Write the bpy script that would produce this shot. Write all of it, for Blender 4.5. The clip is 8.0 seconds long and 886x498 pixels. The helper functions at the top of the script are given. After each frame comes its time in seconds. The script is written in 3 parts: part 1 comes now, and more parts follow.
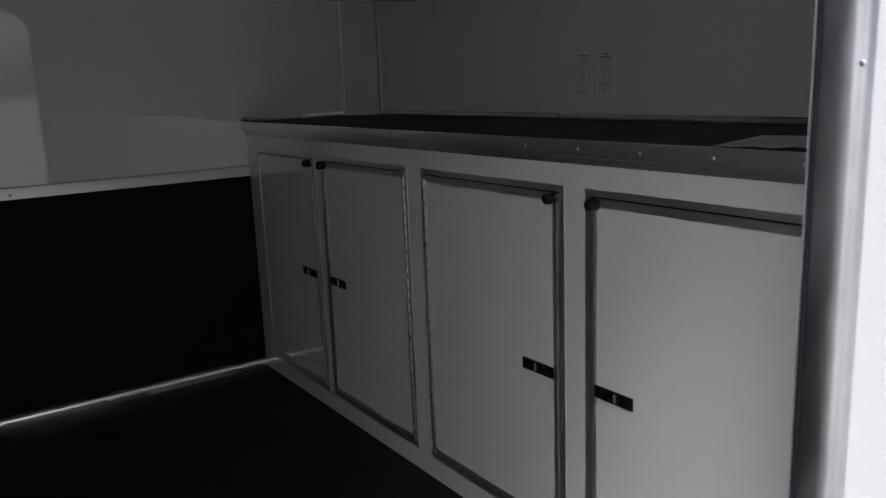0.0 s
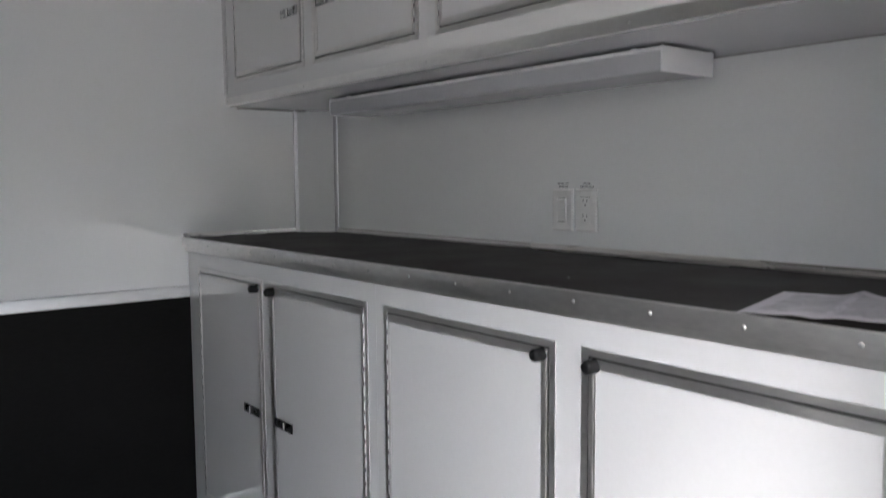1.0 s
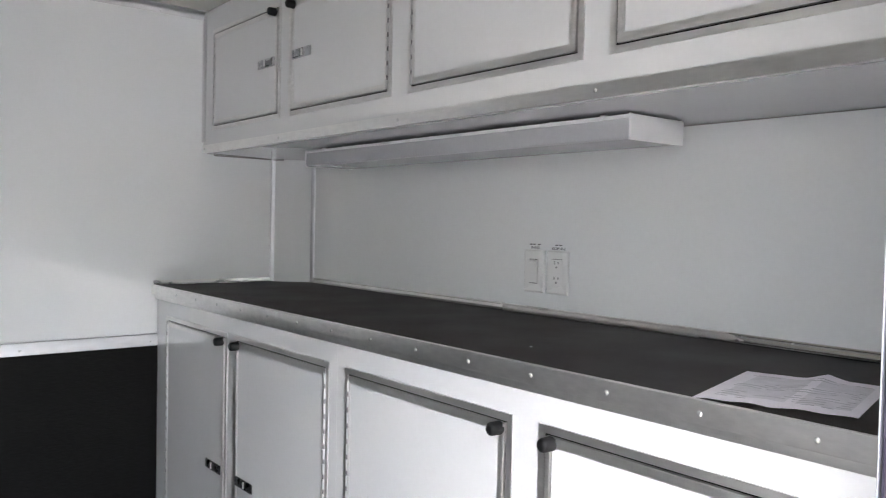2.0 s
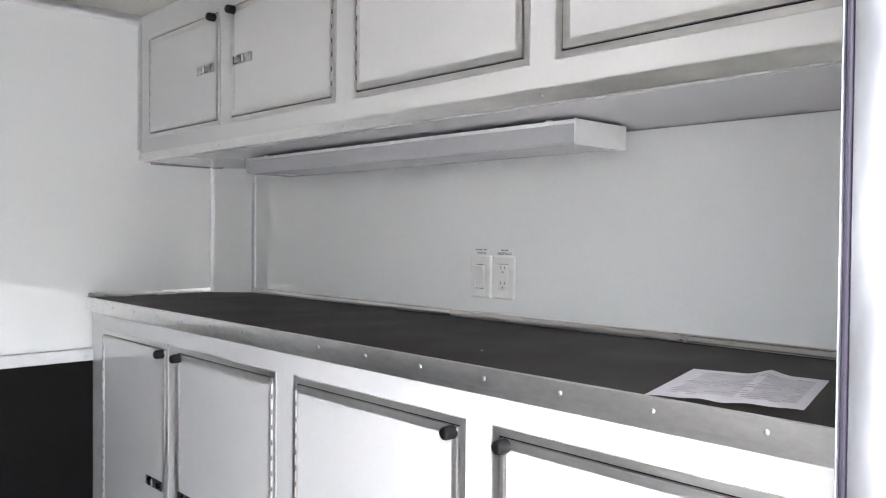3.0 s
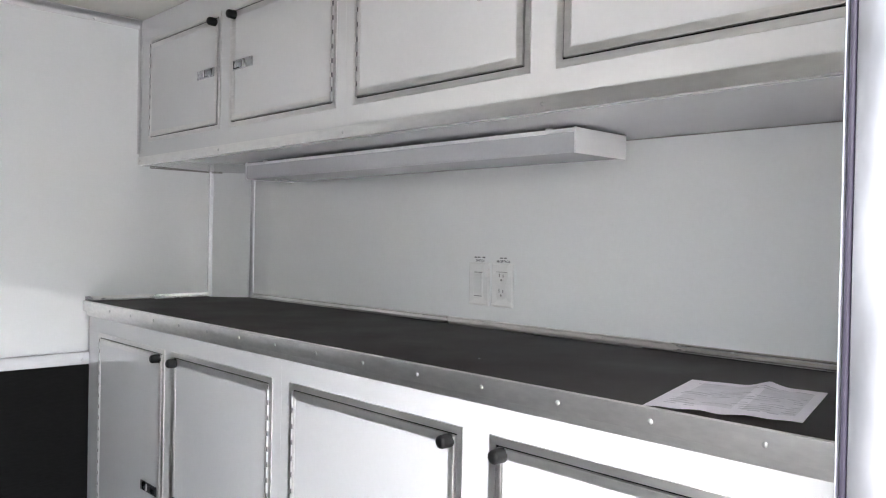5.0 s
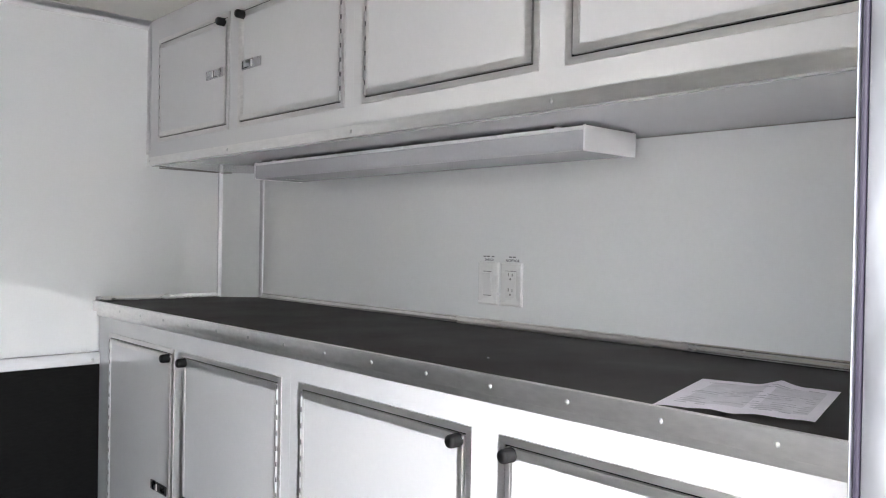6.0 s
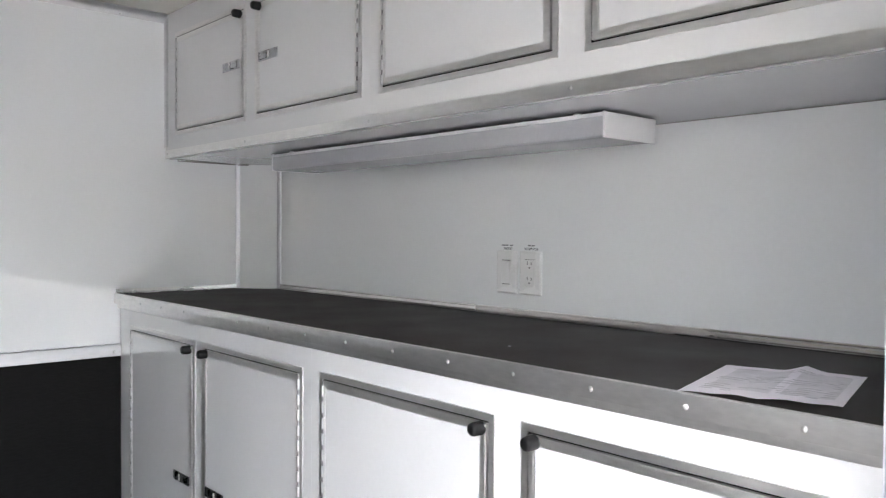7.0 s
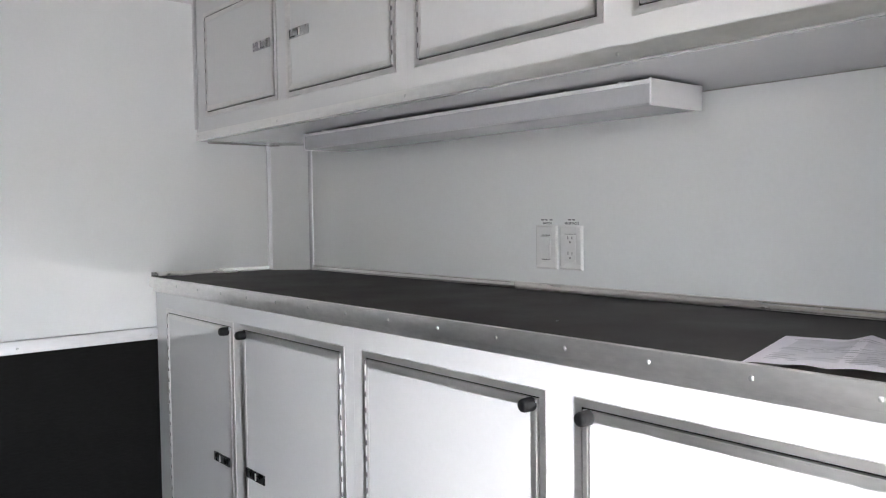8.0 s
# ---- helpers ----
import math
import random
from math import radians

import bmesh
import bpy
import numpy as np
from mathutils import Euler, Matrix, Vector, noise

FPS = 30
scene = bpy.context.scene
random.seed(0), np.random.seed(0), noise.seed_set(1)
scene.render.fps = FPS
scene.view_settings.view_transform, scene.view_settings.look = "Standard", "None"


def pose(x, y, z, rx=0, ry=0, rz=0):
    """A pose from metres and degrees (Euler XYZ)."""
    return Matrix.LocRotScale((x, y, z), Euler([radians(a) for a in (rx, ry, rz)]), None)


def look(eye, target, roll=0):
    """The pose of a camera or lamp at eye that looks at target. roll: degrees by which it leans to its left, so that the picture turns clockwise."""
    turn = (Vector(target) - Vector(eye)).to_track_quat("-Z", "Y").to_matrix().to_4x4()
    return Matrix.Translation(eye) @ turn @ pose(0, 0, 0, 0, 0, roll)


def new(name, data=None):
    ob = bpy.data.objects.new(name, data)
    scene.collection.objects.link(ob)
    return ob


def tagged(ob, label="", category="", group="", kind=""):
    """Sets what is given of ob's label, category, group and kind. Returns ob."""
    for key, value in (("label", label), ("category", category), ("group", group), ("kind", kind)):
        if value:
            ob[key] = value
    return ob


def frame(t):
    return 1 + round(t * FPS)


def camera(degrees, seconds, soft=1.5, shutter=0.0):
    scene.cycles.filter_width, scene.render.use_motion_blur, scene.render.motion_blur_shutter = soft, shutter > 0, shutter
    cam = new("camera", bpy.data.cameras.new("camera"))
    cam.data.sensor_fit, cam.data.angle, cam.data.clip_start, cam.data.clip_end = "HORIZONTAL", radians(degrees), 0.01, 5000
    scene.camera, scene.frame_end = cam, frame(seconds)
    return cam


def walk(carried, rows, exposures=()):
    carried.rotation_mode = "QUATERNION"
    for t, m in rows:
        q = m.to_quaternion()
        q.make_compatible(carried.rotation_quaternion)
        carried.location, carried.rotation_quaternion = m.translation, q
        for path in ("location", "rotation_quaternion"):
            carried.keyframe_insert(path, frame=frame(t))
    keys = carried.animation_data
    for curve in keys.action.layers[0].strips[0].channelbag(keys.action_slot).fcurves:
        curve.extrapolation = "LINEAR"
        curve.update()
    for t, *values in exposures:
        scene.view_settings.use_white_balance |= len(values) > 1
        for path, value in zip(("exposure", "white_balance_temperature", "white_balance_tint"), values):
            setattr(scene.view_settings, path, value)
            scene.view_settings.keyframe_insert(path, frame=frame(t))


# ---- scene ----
cam = camera(57.88, 8.0, soft=1.1, shutter=0.5)
PATH = [
    (0, pose(2.9727, -1.1218, 1.1024, 78.080, 0, 55.644) @ pose(0, 0, 0, 0, 0, -2.171)),
    (0.3, pose(2.9186, -1.1118, 1.1142, 79.204, 0, 56.094) @ pose(0, 0, 0, 0, 0, -1.884)),
    (0.5, pose(2.8698, -1.0941, 1.1441, 81.026, 0, 54.408) @ pose(0, 0, 0, 0, 0, -1.546)),
    (0.7, pose(2.8090, -1.0493, 1.1520, 82.752, 0, 52.174) @ pose(0, 0, 0, 0, 0, -0.432)),
    (1, pose(2.7392, -1.0110, 1.1639, 85.147, 0, 51.678) @ pose(0, 0, 0, 0, 0, -0.417)),
    (1.5, pose(2.7388, -0.9579, 1.2031, 88.720, 0, 52.717) @ pose(0, 0, 0, 0, 0, -1.010)),
    (1.7, pose(2.7468, -0.9354, 1.2054, 88.235, 0, 52.780) @ pose(0, 0, 0, 0, 0, 0.655)),
    (2.8, pose(2.7339, -0.9602, 1.2062, 89.062, 0, 47.338) @ pose(0, 0, 0, 0, 0, -0.060)),
    (3, pose(2.7294, -0.9562, 1.1967, 88.895, 0, 46.708) @ pose(0, 0, 0, 0, 0, 0.510)),
    (3.5, pose(2.7234, -0.9488, 1.1950, 88.820, 0, 45.937) @ pose(0, 0, 0, 0, 0, 0.794)),
    (4, pose(2.7237, -0.9460, 1.1964, 88.920, 0, 46.493) @ pose(0, 0, 0, 0, 0, 1.173)),
    (4.5, pose(2.7284, -0.9525, 1.1976, 89.400, 0, 46.473) @ pose(0, 0, 0, 0, 0, 1.259)),
    (5.8, pose(2.7213, -0.9510, 1.1979, 89.286, 0, 47.150) @ pose(0, 0, 0, 0, 0, 0.976)),
    (6, pose(2.7234, -0.9471, 1.1951, 89.382, 0, 47.319) @ pose(0, 0, 0, 0, 0, 0.998)),
    (6.5, pose(2.7246, -0.9454, 1.1968, 89.294, 0, 47.651) @ pose(0, 0, 0, 0, 0, 0.651)),
    (7, pose(2.7149, -0.9548, 1.1908, 88.718, 0, 48.317) @ pose(0, 0, 0, 0, 0, 0.409)),
    (7.5, pose(2.6869, -0.9683, 1.1846, 88.106, 0, 49.968) @ pose(0, 0, 0, 0, 0, -0.377)),
    (8, pose(2.6656, -0.9673, 1.1772, 87.398, 0, 49.889) @ pose(0, 0, 0, 0, 0, -0.709)),
]
KELVIN, TINT = 6350, 10
EXPOSURES = [(t, stops, KELVIN, TINT) for t, stops in ((0, 0.42), (0.1, 0.78), (0.3, 1.53), (0.5, 2.11), (0.7, 2.39), (1, 2.63), (1.5, 3.04), (3, 3.79), (3.5, 3.79), (4.5, 3.70), (6.5, 3.64), (8, 3.60))]
walk(cam, PATH, EXPOSURES)

# ---- world and sun: bright overcast day outside the open side door ----
world = bpy.data.worlds.new("overcast")
scene.world = world
world.use_nodes = True
wn, wl = world.node_tree.nodes, world.node_tree.links
sky = wn.new("ShaderNodeTexSky")
sky.sky_type = "NISHITA"
sky.sun_disc = False
sky.sun_elevation, sky.sun_rotation = radians(56), radians(141)
sky.air_density, sky.dust_density, sky.ozone_density = 1.0, 4.0, 1.0
pale = wn.new("ShaderNodeHueSaturation")
pale.inputs["Saturation"].default_value = 0.62
wl.new(sky.outputs[0], pale.inputs["Color"])
wl.new(pale.outputs[0], wn["Background"].inputs["Color"])
wn["Background"].inputs["Strength"].default_value = 0.15

sun_data = bpy.data.lights.new("sun", "SUN")
sun_data.energy, sun_data.angle, sun_data.color = 1.1, radians(22), (1.0, 0.985, 0.98)
sun = new("sun", sun_data)
sun.matrix_world = look((4.2, -5.2, 10.0), (0, 0, 0))


# ---- materials ----
def surface(name, colour, rough, metal=0.0, spots=0.06, spot_scale=3.0, grain=0.04, grain_scale=120.0, bump=0.05, bump_scale=60.0,
            wave=0.0, wave_scale=1.2, stretch=(1, 1, 1), rough_var=0.05, ior=1.5, coat=0.0, spec=0.5):
    """A procedural surface: colour and gloss vary at two scales, with fine relief and, for sheet metal, slow waviness."""
    m = bpy.data.materials.new(name)
    m.use_nodes = True
    n, l = m.node_tree.nodes, m.node_tree.links
    b = n["Principled BSDF"]
    co = n.new("ShaderNodeTexCoord")
    mp = n.new("ShaderNodeMapping")
    mp.inputs["Scale"].default_value = stretch
    l.new(co.outputs["Object"], mp.inputs["Vector"])

    def cloud(scale, detail):
        t = n.new("ShaderNodeTexNoise")
        t.inputs["Scale"].default_value, t.inputs["Detail"].default_value = scale, detail
        l.new(mp.outputs[0], t.inputs["Vector"])
        return t.outputs["Fac"]

    def spread(fac, low, high):
        r = n.new("ShaderNodeMapRange")
        r.inputs["From Min"].default_value, r.inputs["From Max"].default_value = 0.3, 0.7
        r.inputs["To Min"].default_value, r.inputs["To Max"].default_value = low, high
        l.new(fac, r.inputs["Value"])
        return r.outputs[0]

    big, fine = cloud(spot_scale, 4), cloud(grain_scale, 3)
    mul = n.new("ShaderNodeMath")
    mul.operation = "MULTIPLY"
    l.new(spread(big, 1 - spots, 1 + spots), mul.inputs[0])
    l.new(spread(fine, 1 - grain, 1 + grain), mul.inputs[1])
    tint = n.new("ShaderNodeMix")
    tint.data_type, tint.blend_type = "RGBA", "MULTIPLY"
    tint.inputs["Factor"].default_value = 1.0
    tint.inputs["A"].default_value = (*colour, 1)
    l.new(mul.outputs[0], tint.inputs["B"])
    l.new(tint.outputs["Result"], b.inputs["Base Color"])
    l.new(spread(big, max(rough - rough_var, 0.02), rough + rough_var), b.inputs["Roughness"])
    b.inputs["Metallic"].default_value, b.inputs["IOR"].default_value = metal, ior
    b.inputs["Coat Weight"].default_value, b.inputs["Coat Roughness"].default_value = coat, 0.05
    b.inputs["Specular IOR Level"].default_value = spec
    height = n.new("ShaderNodeBump")
    height.inputs["Strength"].default_value, height.inputs["Distance"].default_value = bump, 0.002
    l.new(cloud(bump_scale, 2), height.inputs["Height"])
    last = height
    if wave:
        slow = n.new("ShaderNodeBump")
        slow.inputs["Strength"].default_value, slow.inputs["Distance"].default_value = wave, 0.02
        plain = n.new("ShaderNodeTexNoise")
        plain.inputs["Scale"].default_value, plain.inputs["Detail"].default_value = wave_scale, 0
        l.new(co.outputs["Object"], plain.inputs["Vector"])
        l.new(plain.outputs["Fac"], slow.inputs["Height"])
        l.new(height.outputs[0], slow.inputs["Normal"])
        last = slow
    l.new(last.outputs[0], b.inputs["Normal"])
    return m


WHITE = surface("glossy_white_sheet", (0.857, 0.873, 0.882), 0.035, spots=0.015, grain=0.01, bump=0.003, bump_scale=14, wave=0.045, wave_scale=2.2, rough_var=0.012, ior=1.72)
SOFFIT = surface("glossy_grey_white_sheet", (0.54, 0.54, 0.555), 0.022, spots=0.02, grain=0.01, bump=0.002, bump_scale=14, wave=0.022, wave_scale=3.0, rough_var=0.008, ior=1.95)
DOORWHITE = surface("satin_white_sheet", (0.80, 0.80, 0.81), 0.06, spots=0.015, grain=0.01, bump=0.006, bump_scale=30, wave=0.05, wave_scale=3.0, rough_var=0.03, ior=1.6)
CEIL = surface("off_white_ceiling_sheet", (0.64, 0.63, 0.575), 0.20, spots=0.02, grain=0.01, bump=0.01, wave=0.05, rough_var=0.04)
ALU = surface("mill_aluminium", (0.74, 0.73, 0.725), 0.50, metal=1.0, spots=0.04, spot_scale=9, grain=0.05, grain_scale=120, bump=0.03, bump_scale=200,
              wave=0.02, wave_scale=6, stretch=(0.25, 1, 1), rough_var=0.05)
ALUS = surface("smooth_aluminium_angle", (0.80, 0.795, 0.79), 0.30, metal=1.0, spots=0.05, spot_scale=5, grain=0.04, grain_scale=120, bump=0.015, bump_scale=60,
               wave=0.05, wave_scale=5, stretch=(0.3, 1, 1), rough_var=0.04)
ALUE = surface("worn_aluminium_edging", (0.86, 0.85, 0.84), 0.48, metal=1.0, spots=0.07, spot_scale=6, grain=0.05, grain_scale=120, bump=0.03, bump_scale=90,
               wave=0.05, wave_scale=7, stretch=(0.35, 1, 1), rough_var=0.08)
ALUB = surface("bright_rolled_aluminium", (0.68, 0.66, 0.645), 0.26, metal=1.0, spots=0.05, spot_scale=5, grain=0.04, grain_scale=120, bump=0.01, bump_scale=60,
               wave=0.05, wave_scale=5, stretch=(0.3, 1, 1), rough_var=0.05)
ALUL = surface("pale_satin_aluminium", (0.62, 0.62, 0.63), 0.44, metal=1.0, spots=0.05, spot_scale=5, grain=0.04, grain_scale=80, bump=0.03, bump_scale=160,
               stretch=(1, 0.25, 1), rough_var=0.08)
HINGE = surface("dull_hinge_steel", (0.56, 0.56, 0.57), 0.40, metal=1.0, spots=0.06, spot_scale=20, grain=0.04, bump=0.03, rough_var=0.05)
# hinge pin colour, darkened to paint the shade between knuckles
GAPSTEEL = surface("gap_shaded_steel", (0.17, 0.17, 0.175), 0.5, metal=0.8, spots=0.1, spot_scale=30, grain=0.06, bump=0.05)
CHROME = surface("dull_chrome", (0.52, 0.52, 0.535), 0.27, metal=1.0, spots=0.08, spot_scale=30, grain=0.03, bump=0.02)
ALUV = surface("mill_aluminium_upright", (0.66, 0.66, 0.69), 0.42, metal=1.0, spots=0.05, spot_scale=9, grain=0.06, grain_scale=90, bump=0.04, bump_scale=160,
               stretch=(1, 1, 0.2), rough_var=0.08)
JAMB = surface("dull_anodised_aluminium", (0.62, 0.635, 0.675), 0.36, metal=1.0, spots=0.16, spot_scale=14, grain=0.05, grain_scale=90, bump=0.03, bump_scale=120,
               wave=0.03, wave_scale=9, stretch=(1, 1, 0.35), rough_var=0.07)
ALUY = surface("mill_aluminium_along_wall", (0.78, 0.775, 0.76), 0.25, metal=1.0, spots=0.12, spot_scale=7, grain=0.06, grain_scale=80, bump=0.04, bump_scale=160,
               stretch=(1, 0.25, 1), rough_var=0.09)
STEEL = surface("bright_steel", (0.86, 0.86, 0.85), 0.45, metal=1.0, spots=0.05, grain=0.03, bump=0.02, rough_var=0.05)
BLACKTOP = surface("black_rubber_worktop", (0.0185, 0.0148, 0.0135), 0.55, spots=0.18, spot_scale=5, grain=0.25, grain_scale=400, bump=0.25, bump_scale=500, rough_var=0.06, spec=0.22)
BLACKWALL = surface("black_ribbed_cladding", (0.0092, 0.0090, 0.0090), 0.62, spots=0.18, spot_scale=6, grain=0.16, grain_scale=160, bump=0.3, bump_scale=220, stretch=(1, 0.2, 1), rough_var=0.06, spec=0.11)
BLACKFLOOR = surface("black_rubber_flooring", (0.011, 0.011, 0.011), 0.6, spots=0.25, spot_scale=4, grain=0.3, grain_scale=220, bump=0.3, bump_scale=300, rough_var=0.08, spec=0.3)
RUBBER = surface("black_rubber", (0.007, 0.007, 0.0075), 0.40, spots=0.1, spot_scale=30, grain=0.1, bump=0.1, bump_scale=300, spec=0.3)
BLACKPLASTIC = surface("black_latch_plastic", (0.008, 0.008, 0.009), 0.28, spots=0.1, spot_scale=40, grain=0.1, bump=0.05)
DARKGAP = surface("dark_joint", (0.22, 0.21, 0.20), 0.7, bump=0.1)
LAMPWHITE = surface("white_enamel_steel", (0.80, 0.80, 0.82), 0.25, spots=0.02, grain=0.01, bump=0.02)
LENS = surface("frosted_acrylic_lens", (0.46, 0.465, 0.49), 0.16, spots=0.02, grain=0.02, bump=0.004, bump_scale=420, rough_var=0.03)
PLATE = surface("white_thermoplastic", (0.82, 0.82, 0.82), 0.28, spots=0.01, grain=0.01, bump=0.02)
RIVETED = surface("zinc_plated_rivet", (0.60, 0.60, 0.60), 0.32, metal=0.85, spots=0.08, spot_scale=80, grain=0.05, bump=0.03)
SEAL = surface("grey_rubber_seal", (0.011, 0.009, 0.017), 0.60, spots=0.1, spot_scale=20, bump=0.1, spec=0.25)
SLOT = surface("dark_slot", (0.22, 0.22, 0.22), 0.6, bump=0.02)
PAPER = surface("white_paper", (0.86, 0.83, 0.89), 0.75, spots=0.04, spot_scale=18, grain=0.03, grain_scale=300, bump=0.15, bump_scale=90)
TONE = surface("pale_grey_print", (0.72, 0.70, 0.75), 0.75, spots=0.08, spot_scale=40, grain=0.06, grain_scale=300, bump=0.1)
INK = surface("grey_print", (0.50, 0.48, 0.53), 0.7, spots=0.15, spot_scale=60, bump=0.05)
DARKINK = surface("black_print", (0.12, 0.12, 0.14), 0.7, spots=0.1, spot_scale=60, bump=0.05)
SKIN = surface("white_trailer_skin", (0.78, 0.79, 0.80), 0.22, spots=0.03, grain=0.01, bump=0.02, wave=0.05)
CONCRETE = surface("pale_sandy_yard", (0.44, 0.422, 0.395), 0.85, spots=0.15, spot_scale=0.6, grain=0.12, grain_scale=25, bump=0.3, bump_scale=40)


# ---- building helpers ----
def box(bm, x0, x1, y0, y1, z0, z1, bevel=0.0):
    """A box, its edges rounded where bevel is given."""
    made = bmesh.ops.create_cube(bm, size=1.0, matrix=Matrix.LocRotScale(((x0 + x1) / 2, (y0 + y1) / 2, (z0 + z1) / 2), None, (x1 - x0, y1 - y0, z1 - z0)))
    if bevel:
        edges = {e for v in made["verts"] for e in v.link_edges}
        bmesh.ops.bevel(bm, geom=list(edges), offset=bevel, segments=2, affect="EDGES", profile=0.6)
    return bm


def bar(bm, axis, a, b, outline):
    """An outline of 2D points drawn out along an axis from a to b. Along x the points are (y, z), along y (x, z), along z (x, y)."""
    def place(s, p):
        return {"x": (s, p[0], p[1]), "y": (p[0], s, p[1]), "z": (p[0], p[1], s)}[axis]
    one, two = ([bm.verts.new(place(s, p)) for p in outline] for s in (a, b))
    n = len(outline)
    for i in range(n):
        bm.faces.new((one[i], one[(i + 1) % n], two[(i + 1) % n], two[i]))
    bm.faces.new(one)
    bm.faces.new(two)
    bmesh.ops.recalc_face_normals(bm, faces=bm.faces)
    return bm


def rod(bm, centre, axis, radius, length, segments=12, top=None, dome=0.0):
    """A round bar about its centre, along an axis, tapered to the radius top; dome rounds its far end."""
    turn = {"x": pose(0, 0, 0, 0, 90, 0), "y": pose(0, 0, 0, 90, 0, 0), "z": Matrix.Identity(4)}[axis]
    made = bmesh.ops.create_cone(bm, cap_ends=True, segments=segments, radius1=radius, radius2=radius if top is None else top, depth=length,
                                 matrix=Matrix.Translation(centre) @ turn)
    if dome:
        far = max((f for f in {f for v in made["verts"] for f in v.link_faces} if len(f.verts) == segments), key=lambda f: f.calc_center_median() @ (turn @ Vector((0, 0, 1))))
        bmesh.ops.bevel(bm, geom=list(far.edges), offset=dome, segments=3, affect="EDGES", profile=0.5)
    return bm


def fresh():
    return bmesh.new()


def mesh_of(name, bm, material, origin=(0, 0, 0), smooth=40):
    bmesh.ops.translate(bm, verts=bm.verts, vec=-Vector(origin))
    data = bpy.data.meshes.new(name)
    bm.to_mesh(data)
    bm.free()
    data.materials.append(material)
    if smooth:
        data.shade_smooth()
        data.set_sharp_from_angle(angle=radians(smooth))
    return data


def thing(name, at, label, category, group=""):
    ob = new(name)
    ob.location = at
    ob.empty_display_size = 0.05
    return tagged(ob, label, category, group)


def home(ob):
    """Where a thing's or part's own origin lies in the world."""
    place = Vector((0, 0, 0))
    while ob:
        place += ob.location
        ob = ob.parent
    return place


def part(name, bm, material, parent, label="", smooth=40):
    ob = new(name, mesh_of(name, bm, material, home(parent), smooth))
    ob.parent = parent
    return tagged(ob, label)


def piece(name, data, parent, at):
    """One of many alike pieces, which share a mesh."""
    ob = new(name, data)
    ob.parent = parent
    ob.location = Vector(at) - home(parent)
    return ob


def structure(name, bm, material, label, category, smooth=40):
    return tagged(new(name, mesh_of(name, bm, material, (0, 0, 0), smooth)), label, category, kind="structure")


# ---- plan, in metres ----
WIDTH = 2.494            # between the side walls
BACK = 0.561            # wall behind the worktop
CHAMFER = (0.108, 0.446)  # corner panel: where it leaves the back wall (x) and the side wall (y)
REAR = -3.8
CEILING = 1.927
WORKTOP = 0.974
FACE = 0.0157            # front of the base cabinets
OVER = 0.1755           # front of the overhead cabinets
OVERBASE = 1.4365
DOOR_Y = (-1.26, -0.325)  # side door opening
DOOR_TOP = 1.575
DOOR_ROUND = 0.09       # radius of its upper corners
SKIN_X = 2.546          # outside of the side wall

# ---- structure ----
bm = fresh()
box(bm, -0.06, SKIN_X, REAR - 0.06, BACK + 0.06, -0.09, 0.0)
structure("floor", bm, BLACKFLOOR, "matt black rubber floor of an enclosed trailer", "floor")

bm = fresh()
box(bm, -0.06, SKIN_X, REAR - 0.06, BACK + 0.06, CEILING, CEILING + 0.06)
structure("ceiling", bm, CEIL, "glossy off-white sheet ceiling", "ceiling")

bm = fresh()
box(bm, -0.06, 0.0, REAR, BACK + 0.06, 0.0, CEILING - 0.001)
structure("wall_left", bm, WHITE, "glossy white sheet metal side wall", "wall")

bm = fresh()
box(bm, 0.001, SKIN_X - 0.062, BACK, BACK + 0.06, 0.0, CEILING - 0.001)
structure("wall_back", bm, WHITE, "glossy white sheet metal wall behind the worktop", "wall")

bm = fresh()
cx, cy = CHAMFER
bar(bm, "z", 0.001, CEILING - 0.002, [(0.0005, cy), (cx, BACK - 0.0005), (cx, BACK + 0.03), (0.0005, BACK + 0.03)])
structure("wall_corner", bm, WHITE, "narrow glossy white panel across the corner", "wall")

# the wall with the side door: two leaves and a header
bm = fresh()
box(bm, WIDTH, SKIN_X, DOOR_Y[1] + 0.018, BACK + 0.06, 0.0, CEILING - 0.001)
box(bm, WIDTH, SKIN_X, REAR, DOOR_Y[0] - 0.018, 0.0, CEILING - 0.001)
box(bm, WIDTH, SKIN_X, DOOR_Y[0] - 0.018, DOOR_Y[1] + 0.018, DOOR_TOP, CEILING - 0.001)
for side, (ya, way) in enumerate(((DOOR_Y[1], -1), (DOOR_Y[0], 1))):   # rounded upper corners
    r = DOOR_ROUND
    curve = [(ya + way * r * (1 - math.cos(a)), DOOR_TOP - r + r * math.sin(a)) for a in [radians(10 * k) for k in range(10)]]
    pts = [(ya, DOOR_TOP - 0.0005)] + [(py, min(pz, DOOR_TOP - 0.0005)) for py, pz in curve[:-1]] + [(ya + way * r, DOOR_TOP - 0.0005)]
    bar(bm, "x", WIDTH + 0.001, SKIN_X - 0.001, pts if way < 0 else list(reversed(pts)))
structure("wall_right", bm, SKIN, "white sheet metal side wall with an open doorway", "wall")

bm = fresh()
box(bm, -0.06, SKIN_X, REAR - 0.06, REAR - 0.001, 0.0, CEILING - 0.001)
structure("wall_rear", bm, WHITE, "plain white wall closing the trailer", "wall")

